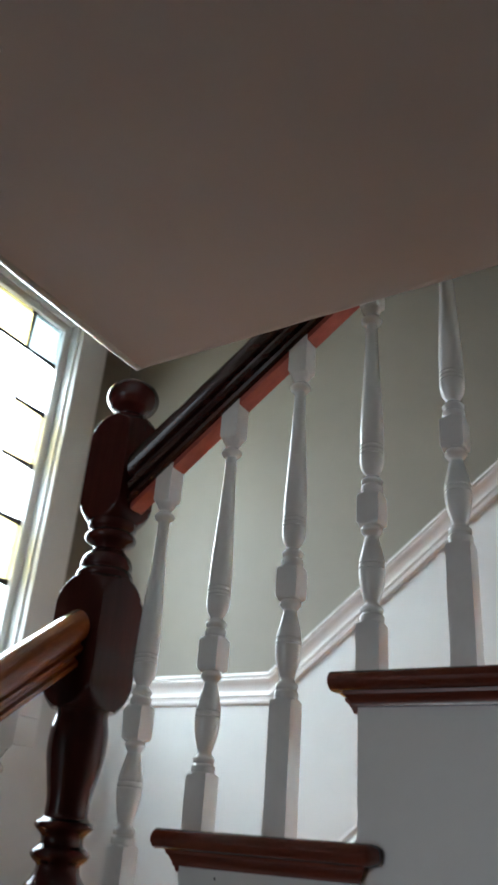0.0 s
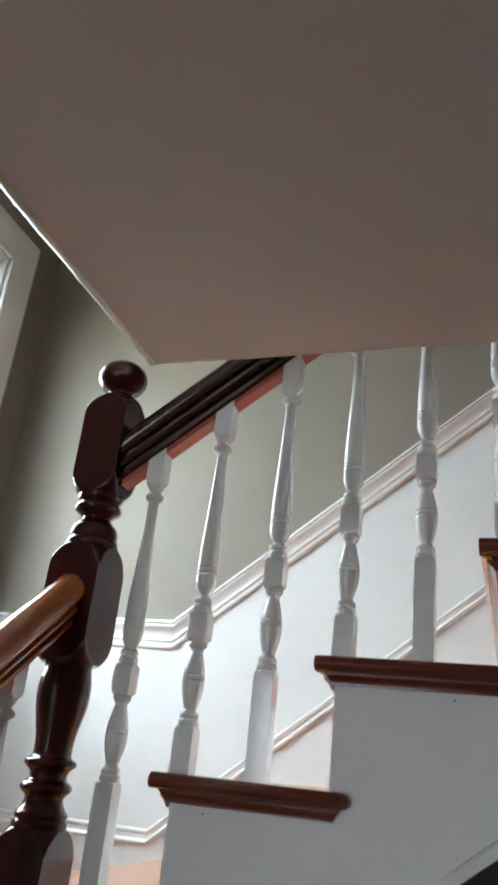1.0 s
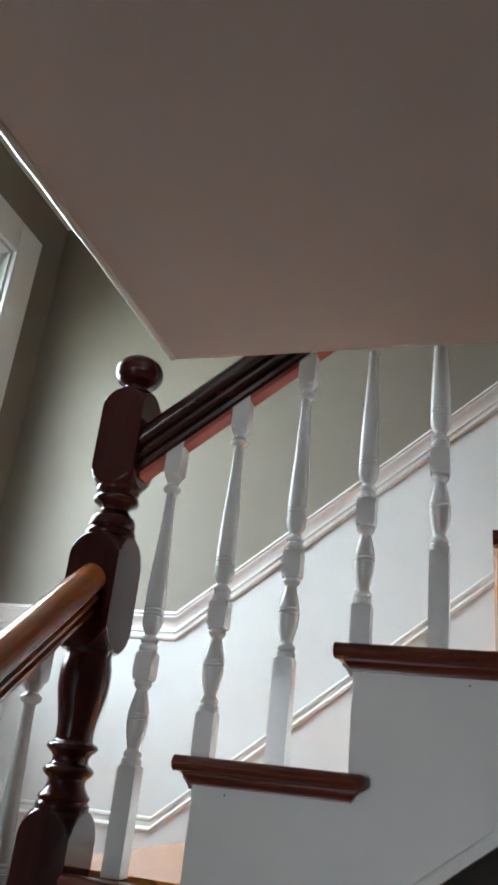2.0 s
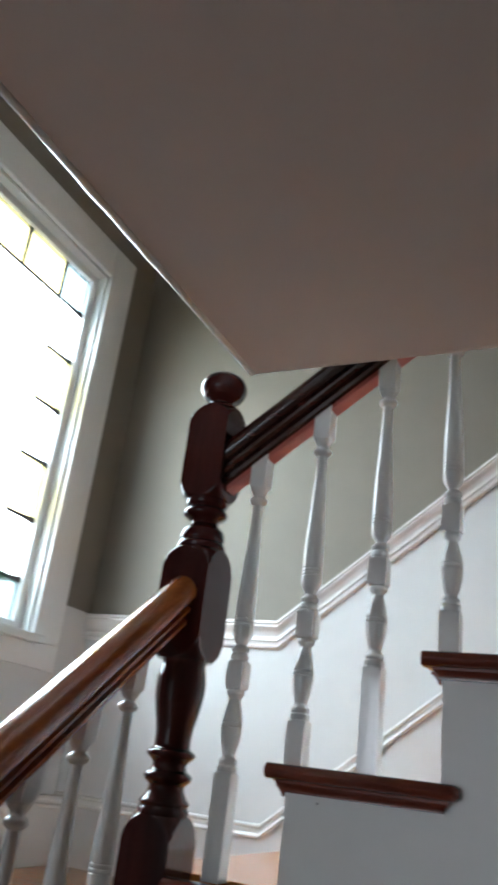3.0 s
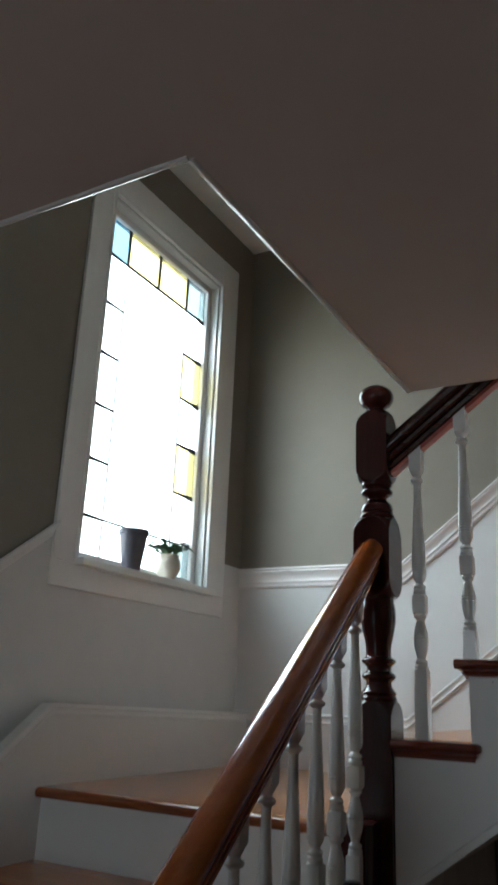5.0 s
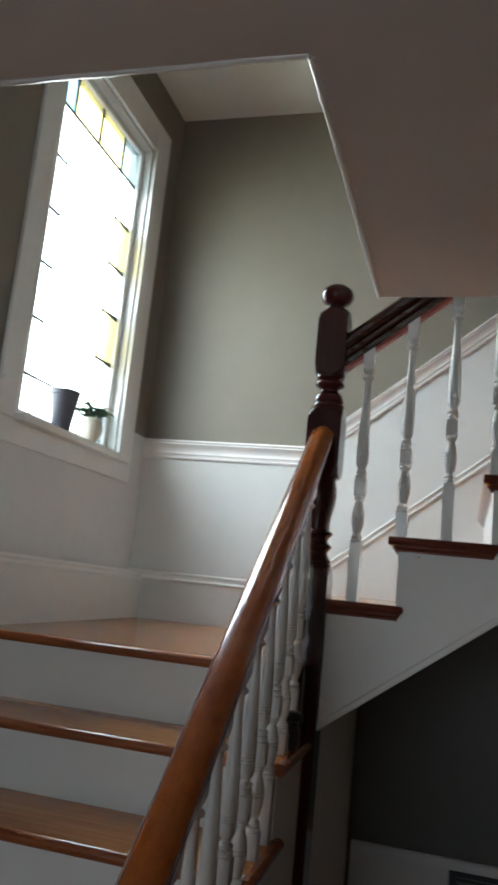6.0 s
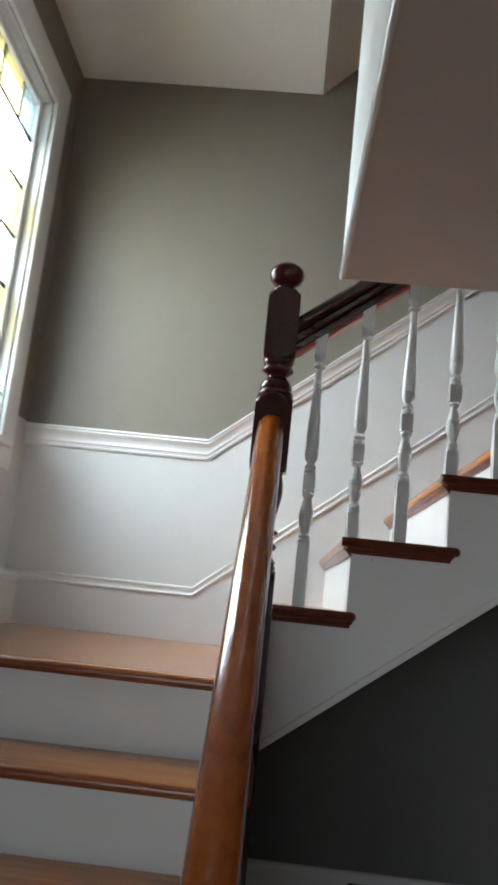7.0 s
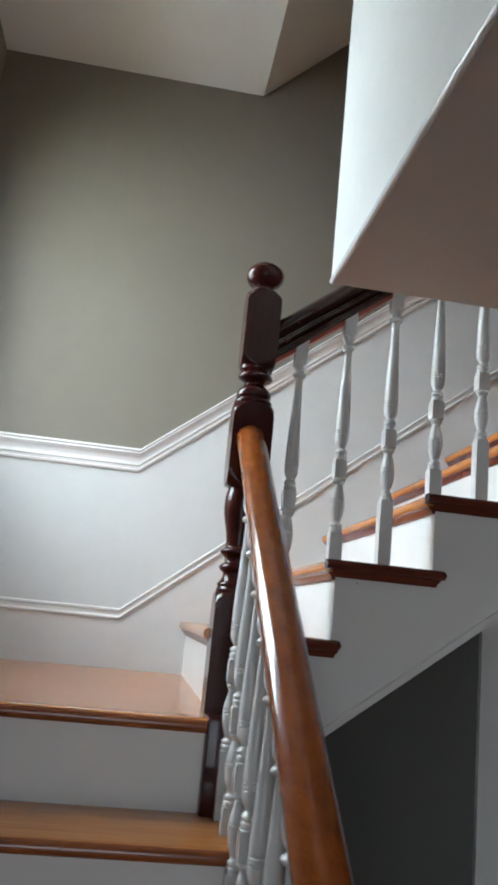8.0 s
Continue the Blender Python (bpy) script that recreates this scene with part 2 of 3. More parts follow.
wall("wall_stairwell_side", boxes((XE, XE + 0.12, YA, YE, ZS + 0.003, 4.9)), PAINT_WHITE, "white plaster side of the stairwell above the hall ceiling")
# face out of view; taupe is chosen to keep the shaft darker
wall("wall_stairwell_back", boxes((XE + 0.12, 5.0, YE - 0.12, YE, ZS + 0.003, 5.2)), PAINT_GREY, "plaster wall along the open side of the upper flight, its unseen face taupe to cut bounce light")
wall("wall_stairwell_front", boxes((XW, XE, YA - 0.12, YA, ZS + 0.003, 4.9)), PAINT_WHITE, "white plaster face of the upper floor over the hall")
top = bmesh.new()
prism([(XW, ZT), (0.05, ZT), (1.5, ZT + 1.4), (1.5, ZT + 1.52), (0.04, ZT + 0.12), (XW, ZT + 0.12)], "y", YA, YB, top)
tagged(finish("ceiling_upper", top, CEIL_TOP, 0), "off-white ceiling over the landing, sloping up above the flight", "ceiling", kind="structure")
lid = boxes((1.5, 5.0, YE, YB, 5.155, 5.2))
tagged(finish("ceiling_top", lid, CEIL_TOP, 0), "plain off-white ceiling of the upper floor", "ceiling", kind="structure")

# rough plaster bead round the stairwell edge
def bead(name, pts, s, mat=BALUSTER_WHITE):
    rnd = random.Random(len(name) + int(pts[0][0] * 100))
    a, b = Vector(pts[0]), Vector(pts[1])
    n = int((b - a).length / 0.03)
    line = [a.lerp(b, k / n) + Vector((rnd.uniform(-1, 1), rnd.uniform(-1, 1), rnd.uniform(-1, 1))) * 0.0007 for k in range(n + 1)]
    sec = [(s * math.cos(q), s * math.sin(q)) for q in [k * math.pi / 4 for k in range(8)]]
    tagged(finish(name, sweep(line, sec), mat, 60), "rough white plaster corner bead at the stairwell edge", "trim", kind="structure")


bead("trim", [(XE + 0.003, YE - 0.003, ZS + 0.004), (XE + 0.003, YA, ZS + 0.004)], 0.0085)
bead("trim", [(XE + 0.003, YE - 0.003, ZS + 0.004), (5.0, YE - 0.003, ZS + 0.004)], 0.0055, CEIL)
bead("trim", [(XE, YA - 0.003, ZS + 0.004), (XW, YA - 0.003, ZS + 0.004)], 0.0085)

# ---------------------------------------------------------------- wainscot, chair rails, mouldings
XB = -0.30                  # where the chair rail bends up
ZR = 2.018                   # top of the chair rail
XF = 3.3
zc = lambda x: ZR + 0.79 * max(0.0, x - XB)
wain = prism([(XW, L - 0.1), (0.1, L - 0.1), (XF, L - 0.1 + SU * (XF - 0.1)), (XF, zc(XF) - 0.03), (XB, ZR - 0.03), (XW, ZR - 0.03)],
             "y", YB - 0.006, YB)
tagged(finish("wainscot_north", wain, WAINSCOT, 0), "smooth white painted wainscot panel following the stair slope", "wainscot", kind="structure")
CHAIR = [(0.0, 0.0), (0.028, 0.0), (0.030, -0.003), (0.030, -0.009), (0.025, -0.011), (0.025, -0.015), (0.028, -0.018), (0.027, -0.023), (0.021, -0.029), (0.016, -0.038), (0.0135, -0.048), (0.0125, -0.056), (0.0145, -0.059),
         (0.0145, -0.064), (0.0105, -0.067), (0.0095, -0.076), (0.012, -0.079), (0.010, -0.086), (0.0, -0.09)]
PANEL = [(0.0, 0.001), (0.005, 0.0), (0.0095, -0.003), (0.0105, -0.0065), (0.0095, -0.010), (0.003, -0.014), (0.003, -0.0275), (0.0085, -0.031), (0.0105, -0.035), (0.0095, -0.039), (0.005, -0.042), (0.0, -0.042)]


def scaled(section, k):
    return [(s, u * k) for s, u in section]


def rail_run(name, pts, section, mat, label):
    tagged(finish(name, sweep(pts, section), mat, 40), label, "moulding", kind="structure")


yb = YB - 0.006
rail_run("trim", [(XW + 0.006, yb, ZR), (XB, yb, ZR), (XF, yb, zc(XF))], scaled(CHAIR, 1.05), TRIM_CREAM,
         "cream painted chair rail moulding running up the stair wall")
zp = 1.383
rail_run("trim", [(XW + 0.006, yb, zp), (XB, yb, zp), (XF, yb, zp + 0.79 * (XF - XB))], PANEL, TRIM_WHITE,
         "white double-beaded panel moulding on the wainscot")
# window wall
SW = 0.74            # slope of the mouldings beside the lower flight
yk = -0.1
# the part over the sill is cut out
tagged(finish("wainscot_west", boxes((XW, XW + 0.006, yk, YB - 0.006, 0.0, WZ0 - 0.045), (XW, XW + 0.006, WY1 + 0.148, YB - 0.006, WZ0 - 0.045, ZR + 0.004)), WAINSCOT, 0),
       "white painted wainscot under the window", "wainscot", kind="structure")
wains = prism([(-4.5, 0.0), (yk, 0.0), (yk, ZR - 0.03), (yk - 1.45, ZR - 0.03 - 1.45 * SW), (-4.5, ZR - 0.03 - 1.45 * SW)], "x", XW, XW + 0.006)
tagged(finish("wainscot_west_slope", wains, WAINSCOT, 0), "white painted wainscot following the lower flight", "wainscot", kind="structure")
xw = XW + 0.006
rail_run("trim", [(xw, yk - 1.45, ZR - 1.45 * SW), (xw, yk - 0.03, ZR - 0.03 * SW)], [(0.0, 0.0), (0.012, 0.0), (0.015, -0.004), (0.015, -0.014), (0.009, -0.02), (0.0, -0.045)], TRIM_WHITE, "white chair rail sloping down the lower flight")
rail_run("trim", [(XL - 0.002, -1.43, 1.40 - 1.3 * SW), (XL - 0.002, -0.13, 1.40), (XL - 0.002, YB - 0.01, 1.372)], [(-0.04, 0.0), (0.003, 0.0), (0.006, -0.005), (0.006, -0.012), (0.001, -0.016), (0.001, -0.024), (0.005, -0.028), (0.005, -0.034), (0.0, -0.04), (-0.04, -0.04)], TRIM_WHITE, "white double-beaded panel moulding under the window")

# ---------------------------------------------------------------- window
win = empty("window_1", "tall white-framed window with a border of coloured panes, glowing with daylight", "window", "structure")
cl, cr = 0.126, 0.15           # casing widths: near side, far side and head


def upright_board(y0, y1, z0, z1, depth):
    bm = bmesh.new()
    box(bm, XW, XW + depth, y0, y1, z0, z1, 0.004, 2)
    return bm


part("casing", upright_board(WY0 - cl, WY0 - 0.002, WZ0 - 0.02, WZ1 + cr, 0.016), TRIM_WHITE, win)
part("casing", upright_board(WY1 + 0.002, WY1 + cr, WZ0 - 0.02, WZ1 + cr, 0.016), TRIM_WHITE, win)
part("casing", upright_board(WY0 - 0.001, WY1 + 0.001, WZ1 + 0.002, WZ1 + cr, 0.0155), TRIM_WHITE, win)
for y0, y1, z0, z1 in ((WY0 - 0.018, WY0 + 0.002, WZ0, WZ1 + 0.018), (WY1 - 0.002, WY1 + 0.018, WZ0, WZ1 + 0.018)):
    part("inner_bead", upright_board(y0, y1, z0, z1, 0.02), TRIM_WHITE, win)
part("inner_bead", upright_board(WY0 + 0.003, WY1 - 0.003, WZ1 - 0.002, WZ1 + 0.018, 0.0195), TRIM_WHITE, win)
bm = bmesh.new()
box(bm, XW - 0.08, XW + 0.06, WY0 - 0.02, WY1 + 0.02, WZ0 - 0.03, WZ0 - 0.002, 0.004, 3)
part("window_sill", bm, TRIM_WHITE, win)
part("apron", upright_board(WY0 - cl, WY1 + cr, WZ0 - 0.11, WZ0 - 0.0205, 0.0165), TRIM_WHITE, win)
# jamb lining
for r in ((XW - T, XW - 0.002, WY0 - 0.001, WY0 + 0.012, WZ0, WZ1), (XW - T, XW - 0.002, WY1 - 0.012, WY1 + 0.001, WZ0, WZ1),
          (XW - T, XW - 0.002, WY0 + 0.013, WY1 - 0.013, WZ1 - 0.012, WZ1 + 0.001)):
    part("jamb", boxes(r), TRIM_WHITE, win, smooth=0)
# sash
GX = XW - 0.06
gy0, gy1, gz0, gz1 = WY0 + 0.012, WY1 - 0.012, WZ0 + 0.002, WZ1 - 0.012
sf = 0.034
sash = empty("window_frame", "", "")
sash.parent = win
for r in ((gy0, gy0 + sf, gz0, gz1), (gy1 - sf, gy1, gz0, gz1), (gy0 + sf, gy1 - sf, gz1 - sf, gz1), (gy0 + sf, gy1 - sf, gz0, gz0 + sf)):
    bm = bmesh.new()
    box(bm, GX - 0.02, GX + 0.02, *r, 0.004, 2)
    part("stile", bm, TRIM_WHITE, sash)
cols = [gy0 + sf, gy0 + sf + 0.15, (gy0 + gy1) / 2, gy1 - sf - 0.15, gy1 - sf]
rws = [gz0 + sf] + [2.065 + 0.2225 * k for k in range(6)] + [gz1 - sf]


def came(axis, fixed, a, b, wa, wb):
    """A lead strip between two panes, wa wide to each side at a, thinning to wb at b to imitate glare, with a rounded
    face on both sides.
    """
    bm = bmesh.new()
    rings = []
    for k in range(7):
        f = k / 6
        w, d = wb + (wa - wb) * (1 - f) ** 2, a + (b - a) * f
        ring = []
        for q in range(8):
            g, side = 0.0045 * math.sin(q * math.pi / 4), w * math.cos(q * math.pi / 4)
            ring.append(bm.verts.new((GX + g, fixed + side, d) if axis == "z" else (GX + g, d, fixed + side)))
        rings.append(ring)
    for r0, r1 in zip(rings, rings[1:]):
        for q in range(8):
            bm.faces.new((r0[q], r0[(q + 1) % 8], r1[(q + 1) % 8], r1[q]))
    bm.faces.new(rings[0][::-1])
    bm.faces.new(rings[-1])
    part("came", bm, LEAD, sash, "dark lead came, thinned to imitate glare")


# bars narrow inward: the window's glare is put into their shape
thin, wide = 0.002, 0.012
for y in (cols[1], cols[3]):
    came("z", y, rws[1], rws[6], thin, thin)
    came("z", y, rws[7], rws[6] + 0.003, wide, 0.007)
    came("z", y, rws[0], rws[1] - 0.003, 0.003, thin)
for z in rws[1:7]:
    came("y", z, cols[0], cols[1] - 0.002, wide, 0.0058)
    came("y", z, cols[4], cols[3] + 0.002, wide, 0.0058)
came("y", rws[6], cols[1] + 0.002, cols[3] - 0.002, 0.0065, 0.0065)
came("y", rws[1], cols[1] + 0.002, cols[3] - 0.002, 0.0045, 0.0045)
came("z", cols[2], rws[7], rws[6] + 0.003, wide, 0.007)
came("z", cols[2], rws[0], rws[1] - 0.003, 0.003, thin)


def pane(y0, y1, z0, z1, mat):
    ob = part("pane", boxes((GX - 0.002, GX + 0.002, y0, y1, z0, z1)), mat, sash, smooth=0)
    ob.visible_shadow = False


pane(cols[1], cols[3], rws[1], rws[6], GLASS)
tops = (GLASS_BLUE, GLASS_AMBER, GLASS_AMBER, GLASS_PALE)
for k in range(4):
    pane(cols[k], cols[k + 1], rws[6], rws[7], tops[k])
    pane(cols[k], cols[k + 1], rws[0], rws[1], (GLASS, GLASS, GLASS, GLASS_PALE)[k])
for k in range(1, 6):
    pane(cols[0], cols[1], rws[k], rws[k + 1], GLASS)
    pane(cols[3], cols[4], rws[k], rws[k + 1], GLASS_AMBER if k in (2, 4) else GLASS)
tagged(finish("backdrop", boxes((-4.6, -4.5, -18.0, 10.0, 0.2, 9.0)), SKYGLOW, 0), "bright overcast sky outside the window", "sky", kind="structure")

# ---------------------------------------------------------------- lower flight
XS = 0.02                     # outer face of the lower string
TT = 0.03
flight = empty("staircase", "lower flight of oak treads and white risers up to the landing", "staircase", "structure")


def nose_section(depth_in, over, th=0.03):
    """Tread section: u along the going (0 at the riser face, minus outward), z downward from the top."""
    r = th / 2
    pts = [(depth_in, 0.0)]
    for k in range(9):
        a = math.pi / 2 + k * math.pi / 8
        pts.append((-over + r + r * math.cos(a), -r + r * math.sin(a)))
    pts.append((depth_in, -th))
    return pts


SCOTIA = [(0.0, 0.0), (-0.019, 0.0), (-0.019, -0.004), (-0.014, -0.008), (-0.009, -0.014), (-0.006, -0.02), (0.0, -0.02)]
for k in range(6):
    yr, z = -0.13 - GL * k, level(k)
    sec = nose_section(GL + 0.01 if k else 0.06, 0.03)
    tr = part("tread", prism([(yr + u, z + v) for u, v in sec], "x", XL, 0.022 if k else -0.0505), OAK_X, flight)
    if k:
        bm = sweep([(0.0225, yr - 0.0295, z), (0.0225, yr + GL + 0.03 if k > 1 else -0.052, z)], [(s * 0.75, u) for s, u in [(0.0, 0.0), (0.018, 0.0), (0.026, -0.0035), (0.031, -0.009), (0.0325, -0.015), (0.031, -0.021), (0.026, -0.0265), (0.018, -0.03), (0.0, -0.03)]])
        # coloured darker than its tread to stand for shade on this side
        part("return_nosing", bm, NOSE_LOW, flight)
    part("nosing", prism([(yr - 0.0005 + u * 1.03, z - 0.0008 + v * 0.985) for u, v in nose_section(-0.012, 0.0305)], "x", XL + 0.001, 0.022 if k else -0.0506), NOSE_LOW, flight, "darker brown front edge")
    part("riser", boxes((XL, XS - 0.0202 if k else -0.0505, yr, yr + 0.018, level(k + 1) if k < 5 else 0.0, z - TT)), PAINT_WHITE, flight, smooth=0)
# strip flooring of the landing
board = bmesh.new()
box(board, XL, XS - 0.0505 - 0.0005, 0.0005, 0.0565, -0.02, 0.0, 0.0012, 1)
board_mesh = finish("board", board, OAK_X, 0)
ya = -0.069
count = int((YB - 0.007 - ya) / 0.057)
for k in range(count):
    ob = board_mesh if k == 0 else new("board", board_mesh.data)
    ob.parent = flight
    ob.location = (0.0, ya + 0.057 * k, L)
part("board", boxes((XL, -0.051, ya + 0.057 * count + 0.0005, YB - 0.007, L - 0.02, L)), OAK_X, flight, smooth=0)
# outer string and the wall below it
steps = []
for k in range(1, 6):
    yr, z = -0.13 - GL * k, level(k)
    steps += [(yr + GL, z - TT), (yr, z - TT)]
poly = [(-0.055, level(1) - TT)] + steps[1:] + [(-0.13 - GL * 5, 0.0), (-0.055, 0.0)]
part("string", prism(poly, "x", XS - 0.02, XS), PAINT_WHITE, flight, "white painted outer string and panelling", smooth=0)
part("landing_slab", boxes((XL, XS - 0.03, -0.11, YB - 0.007, L - 0.2, L - TT - 0.001), (XL, -0.052, ya + 0.002, YB - 0.008, L - TT, L - 0.021)), PAINT_WHITE, flight, smooth=0)
side = boxes((XS - 0.02, XS - 0.006, 0.055, YB - 0.001, 0.0, L - 0.12))
part("landing_wall", side, PAINT_WHITE, flight, "boarded wall closing in the space under the landing", smooth=0)
plank = bmesh.new()
box(plank, XS - 0.0055, XS + 0.004, 0.002, 0.133, 0.0, L - 0.125, 0.003, 1)
plank_mesh = finish("plank", plank, PAINT_WHITE, 30)
for k in range(8):
    ob = plank_mesh if k == 0 else new("plank", plank_mesh.data)
    ob.parent = flight
    ob.location = (0.0, 0.055 + 0.135 * k, 0.0)
# inner skirt board along the window wall
sk = [(-1.45, 0.0), (YB - 0.007, 0.0), (YB - 0.007, 1.347), (-0.13, 1.375), (-1.45, 1.375 - 1.32 * SW)]
part("skirt", prism(sk, "x", XW + 0.0065, XL - 0.001), PAINT_WHITE, flight, "white painted lower dado board", smooth=0)

# ---------------------------------------------------------------- upper flight
YS = -0.036                   # outer face of the upper string
flight2 = empty("staircase", "upper flight of oak treads with white risers and an open string", "staircase", "structure")
NT = len(XR)
RET = [(0.0, 0.0), (0.019, 0.0), (0.026, -0.003), (0.0305, -0.008), (0.032, -0.0125), (0.0305, -0.017), (0.026, -0.022), (0.019, -0.025), (0.0, -0.025)]
COVE = [(0.0, 0.0), (0.0165, 0.0), (0.0155, -0.004), (0.012, -0.007), (0.009, -0.011), (0.0075, -0.016), (0.0075, -0.0185), (0.0, -0.0185)]
for k in range(NT):
    xr, z = XR[k], ZU[k]
    nxt = XR[k + 1] if k + 1 < NT else xr + GU
    sec = nose_section(nxt - xr + 0.012, 0.03)
    tr = part("tread", prism([(xr + u, z + v) for u, v in sec], "y", YS + 0.001 if k else 0.047, YB - 0.007), OAK_Y, flight2)
    part("scotia", prism([(xr + u, z - TT + v) for u, v in SCOTIA], "y", YS + 0.001 if k else 0.047, YB - 0.007), NOSE, flight2)
    x0 = xr - 0.03 if k else 0.052
    xe = nxt + (0.033 if k else 0.024)
    bm = sweep([(x0, YS, z + 0.0005)] + [(xe - 0.014 * (1 - f), YS, z + 0.0005) for f in (0, 0.25, 0.45, 0.65, 0.8, 0.92, 1.0)], RET)
    for v in bm.verts:                      # rounded end
        f = max(0.0, (v.co.x - xe + 0.014) / 0.014)
        v.co.y = YS + (v.co.y - YS) * math.sqrt(1 - 0.8 * f * f)
        v.co.z = z - 0.012 + (v.co.z - z + 0.012) * math.sqrt(1 - 0.8 * f * f)
    ret = part("return_nosing", bm, NOSE, flight2, "dark red-stained moulded return nosing")
    bm = sweep([(x0 + 0.012 if k else x0, YS, z - 0.0245), (nxt + 0.02, YS, z - 0.0245)], COVE)
    for v in bm.verts:                      # mitred ends
        d = YS - v.co.y
        v.co.x += (0.02 - d) * (-0.9 if v.co.x > xr + 0.1 else 0.9 if k else 0.0)
    part("cove_moulding", bm, NOSE, ret)
    zlow = ZU[k - 1] if k else L
    part("riser", boxes((xr, xr + 0.018, YS + 0.0202 if k else 0.052, YB - 0.007, zlow, z - TT)), PAINT_WHITE, flight2, smooth=0)
zb = lambda x: 0.944 + 0.733 * x
out = [(0.052, ZU[0] - TT - 0.001)]
for k in range(1, NT):
    out += [(XR[k], ZU[k - 1] - TT - 0.001), (XR[k], ZU[k] - TT - 0.001)]
xend = XR[-1] + GU
out += [(xend, ZU[-1] - TT - 0.001), (xend, zb(xend)), (0.052, zb(0.052))]
part("string", prism(out, "y", YS, YS + 0.02), PAINT_WHITE, flight2, "white painted open stair string", smooth=0)
part("string_edge", sweep([(0.052, YS - 0.0001, zb(0.052) + 0.022), (xend, YS - 0.0001, zb(xend) + 0.022)], [(0.0, 0.0), (0.004, -0.002), (0.006, -0.006), (0.006, -0.024), (0.0, -0.026)]), PAINT_WHITE, flight2)
soff = prism([(0.04, zb(0.04) + 0.01), (xend, zb(xend) + 0.01), (xend, zb(xend) + 0.03), (0.04, zb(0.04) + 0.03)], "y", YS + 0.021, YB - 0.001)
part("soffit", soff, CEIL, flight2, smooth=0)

rn = random.Random(11)
for k in range(1, 5):
    for dx in ((0.06,), (0.17,), (0.09, 0.2), (0.12,))[k - 1]:
        x, z = XR[k] + dx + rn.uniform(-0.02, 0.02), ZU[k] - 0.05 - rn.uniform(0.0, 0.006)
        bm = bmesh.new()
        bmesh.ops.create_uvsphere(bm, u_segments=8, v_segments=6, radius=0.0017)
        nail = part("nail", bm, BLACK, flight2)
        nail.location = (x, YS, z)
# upper floor beyond the flight
tagged(finish("floor_upper", boxes((xend, 5.0, YE, YB, ZU[-1] - 0.1, ZU[-1])), OAK_Y, 0), "oak floor at the head of the stairs", "floor", kind="structure")

# ---------------------------------------------------------------- newel post
newel = empty("newel_post", "dark glossy mahogany newel post with a turned ball finial", "newel post")
hb = 0.05
part("finial", turned(ease([(2.262, 0.041), (2.270, 0.041), (2.277, 0.030), (2.283, 0.024), (2.288, 0.029), (2.296, 0.042), (2.310, 0.0505), (2.326, 0.052), (2.342, 0.045), (2.354, 0.030), (2.360, 0.012), (2.361, 0.001)], 4), 48), MAHOGANY, newel)
part("upper_block", turned(block(2.052, 2.264, 0.047, 0.044, 14), 96), MAHOGANY, newel)
part("neck", turned(ease([(1.940, 0.047), (1.950, 0.051), (1.957, 0.049), (1.962, 0.044), (1.968, 0.047), (1.985, 0.043), (1.998, 0.031), (2.004, 0.028), (2.010, 0.034), (2.016, 0.044), (2.023, 0.047), (2.030, 0.044), (2.035, 0.038), (2.042, 0.044), (2.052, 0.045)], 4), 48), MAHOGANY, newel)
part("lower_block", turned(block(1.722, 1.944, hb + 0.003, 0.05, 14), 96), MAHOGANY, newel)
part("vase", turned(ease([(1.566, 0.034), (1.590, 0.035), (1.62, 0.041), (1.655, 0.0475), (1.69, 0.0475), (1.715, 0.043), (1.727, 0.046)], 5), 48), MAHOGANY, newel)
part("turned_collar", turned(ease([(1.445, 0.047), (1.455, 0.048), (1.462, 0.044), (1.468, 0.047), (1.476, 0.041), (1.486, 0.035), (1.497, 0.034), (1.504, 0.042), (1.511, 0.046), (1.518, 0.042), (1.524, 0.034),
                                  (1.534, 0.033), (1.541, 0.038), (1.548, 0.046), (1.555, 0.045), (1.561, 0.036), (1.567, 0.034)], 4), 48), MAHOGANY, newel)
part("base_block", turned([(0.0, 0.08, hb), *block(0.02, 1.447, hb, 0.048, 14)[15:]], 96), MAHOGANY, newel)
bm = bmesh.new()
box(bm, -0.0499, 0.0215, -0.164, -0.0495, level(1) + 0.001, L + 0.004, 0.003, 2)
part("base_cheek", bm, MAHOGANY, newel)

# ---------------------------------------------------------------- balusters and rails
BAL_TOP = [(0.338, 0.0098), (0.342, 0.0155), (0.347, 0.0182), (0.352, 0.0160), (0.356, 0.0112), (0.360, 0.0112), (0.366, 0.0150), (0.372, 0.0172)]
BAL_LONG = [(0.026, 0.0150), (0.030, 0.0167), (0.037, 0.0167), (0.040, 0.0138), (0.043, 0.0157), (0.047, 0.0168), (0.051, 0.0140), (0.055, 0.0098), (0.059, 0.0112), (0.068, 0.0165), (0.078, 0.0190), (0.090, 0.0192), (0.0915, 0.0177), (0.093, 0.0192),
            (0.097, 0.0192), (0.0985, 0.0177), (0.1, 0.0192), (0.104, 0.0191), (0.1055, 0.0176), (0.107, 0.0190), (0.14, 0.0184), (0.18, 0.0166), (0.22, 0.0144), (0.28, 0.0115), (0.325, 0.0098), (0.338, 0.0098)]
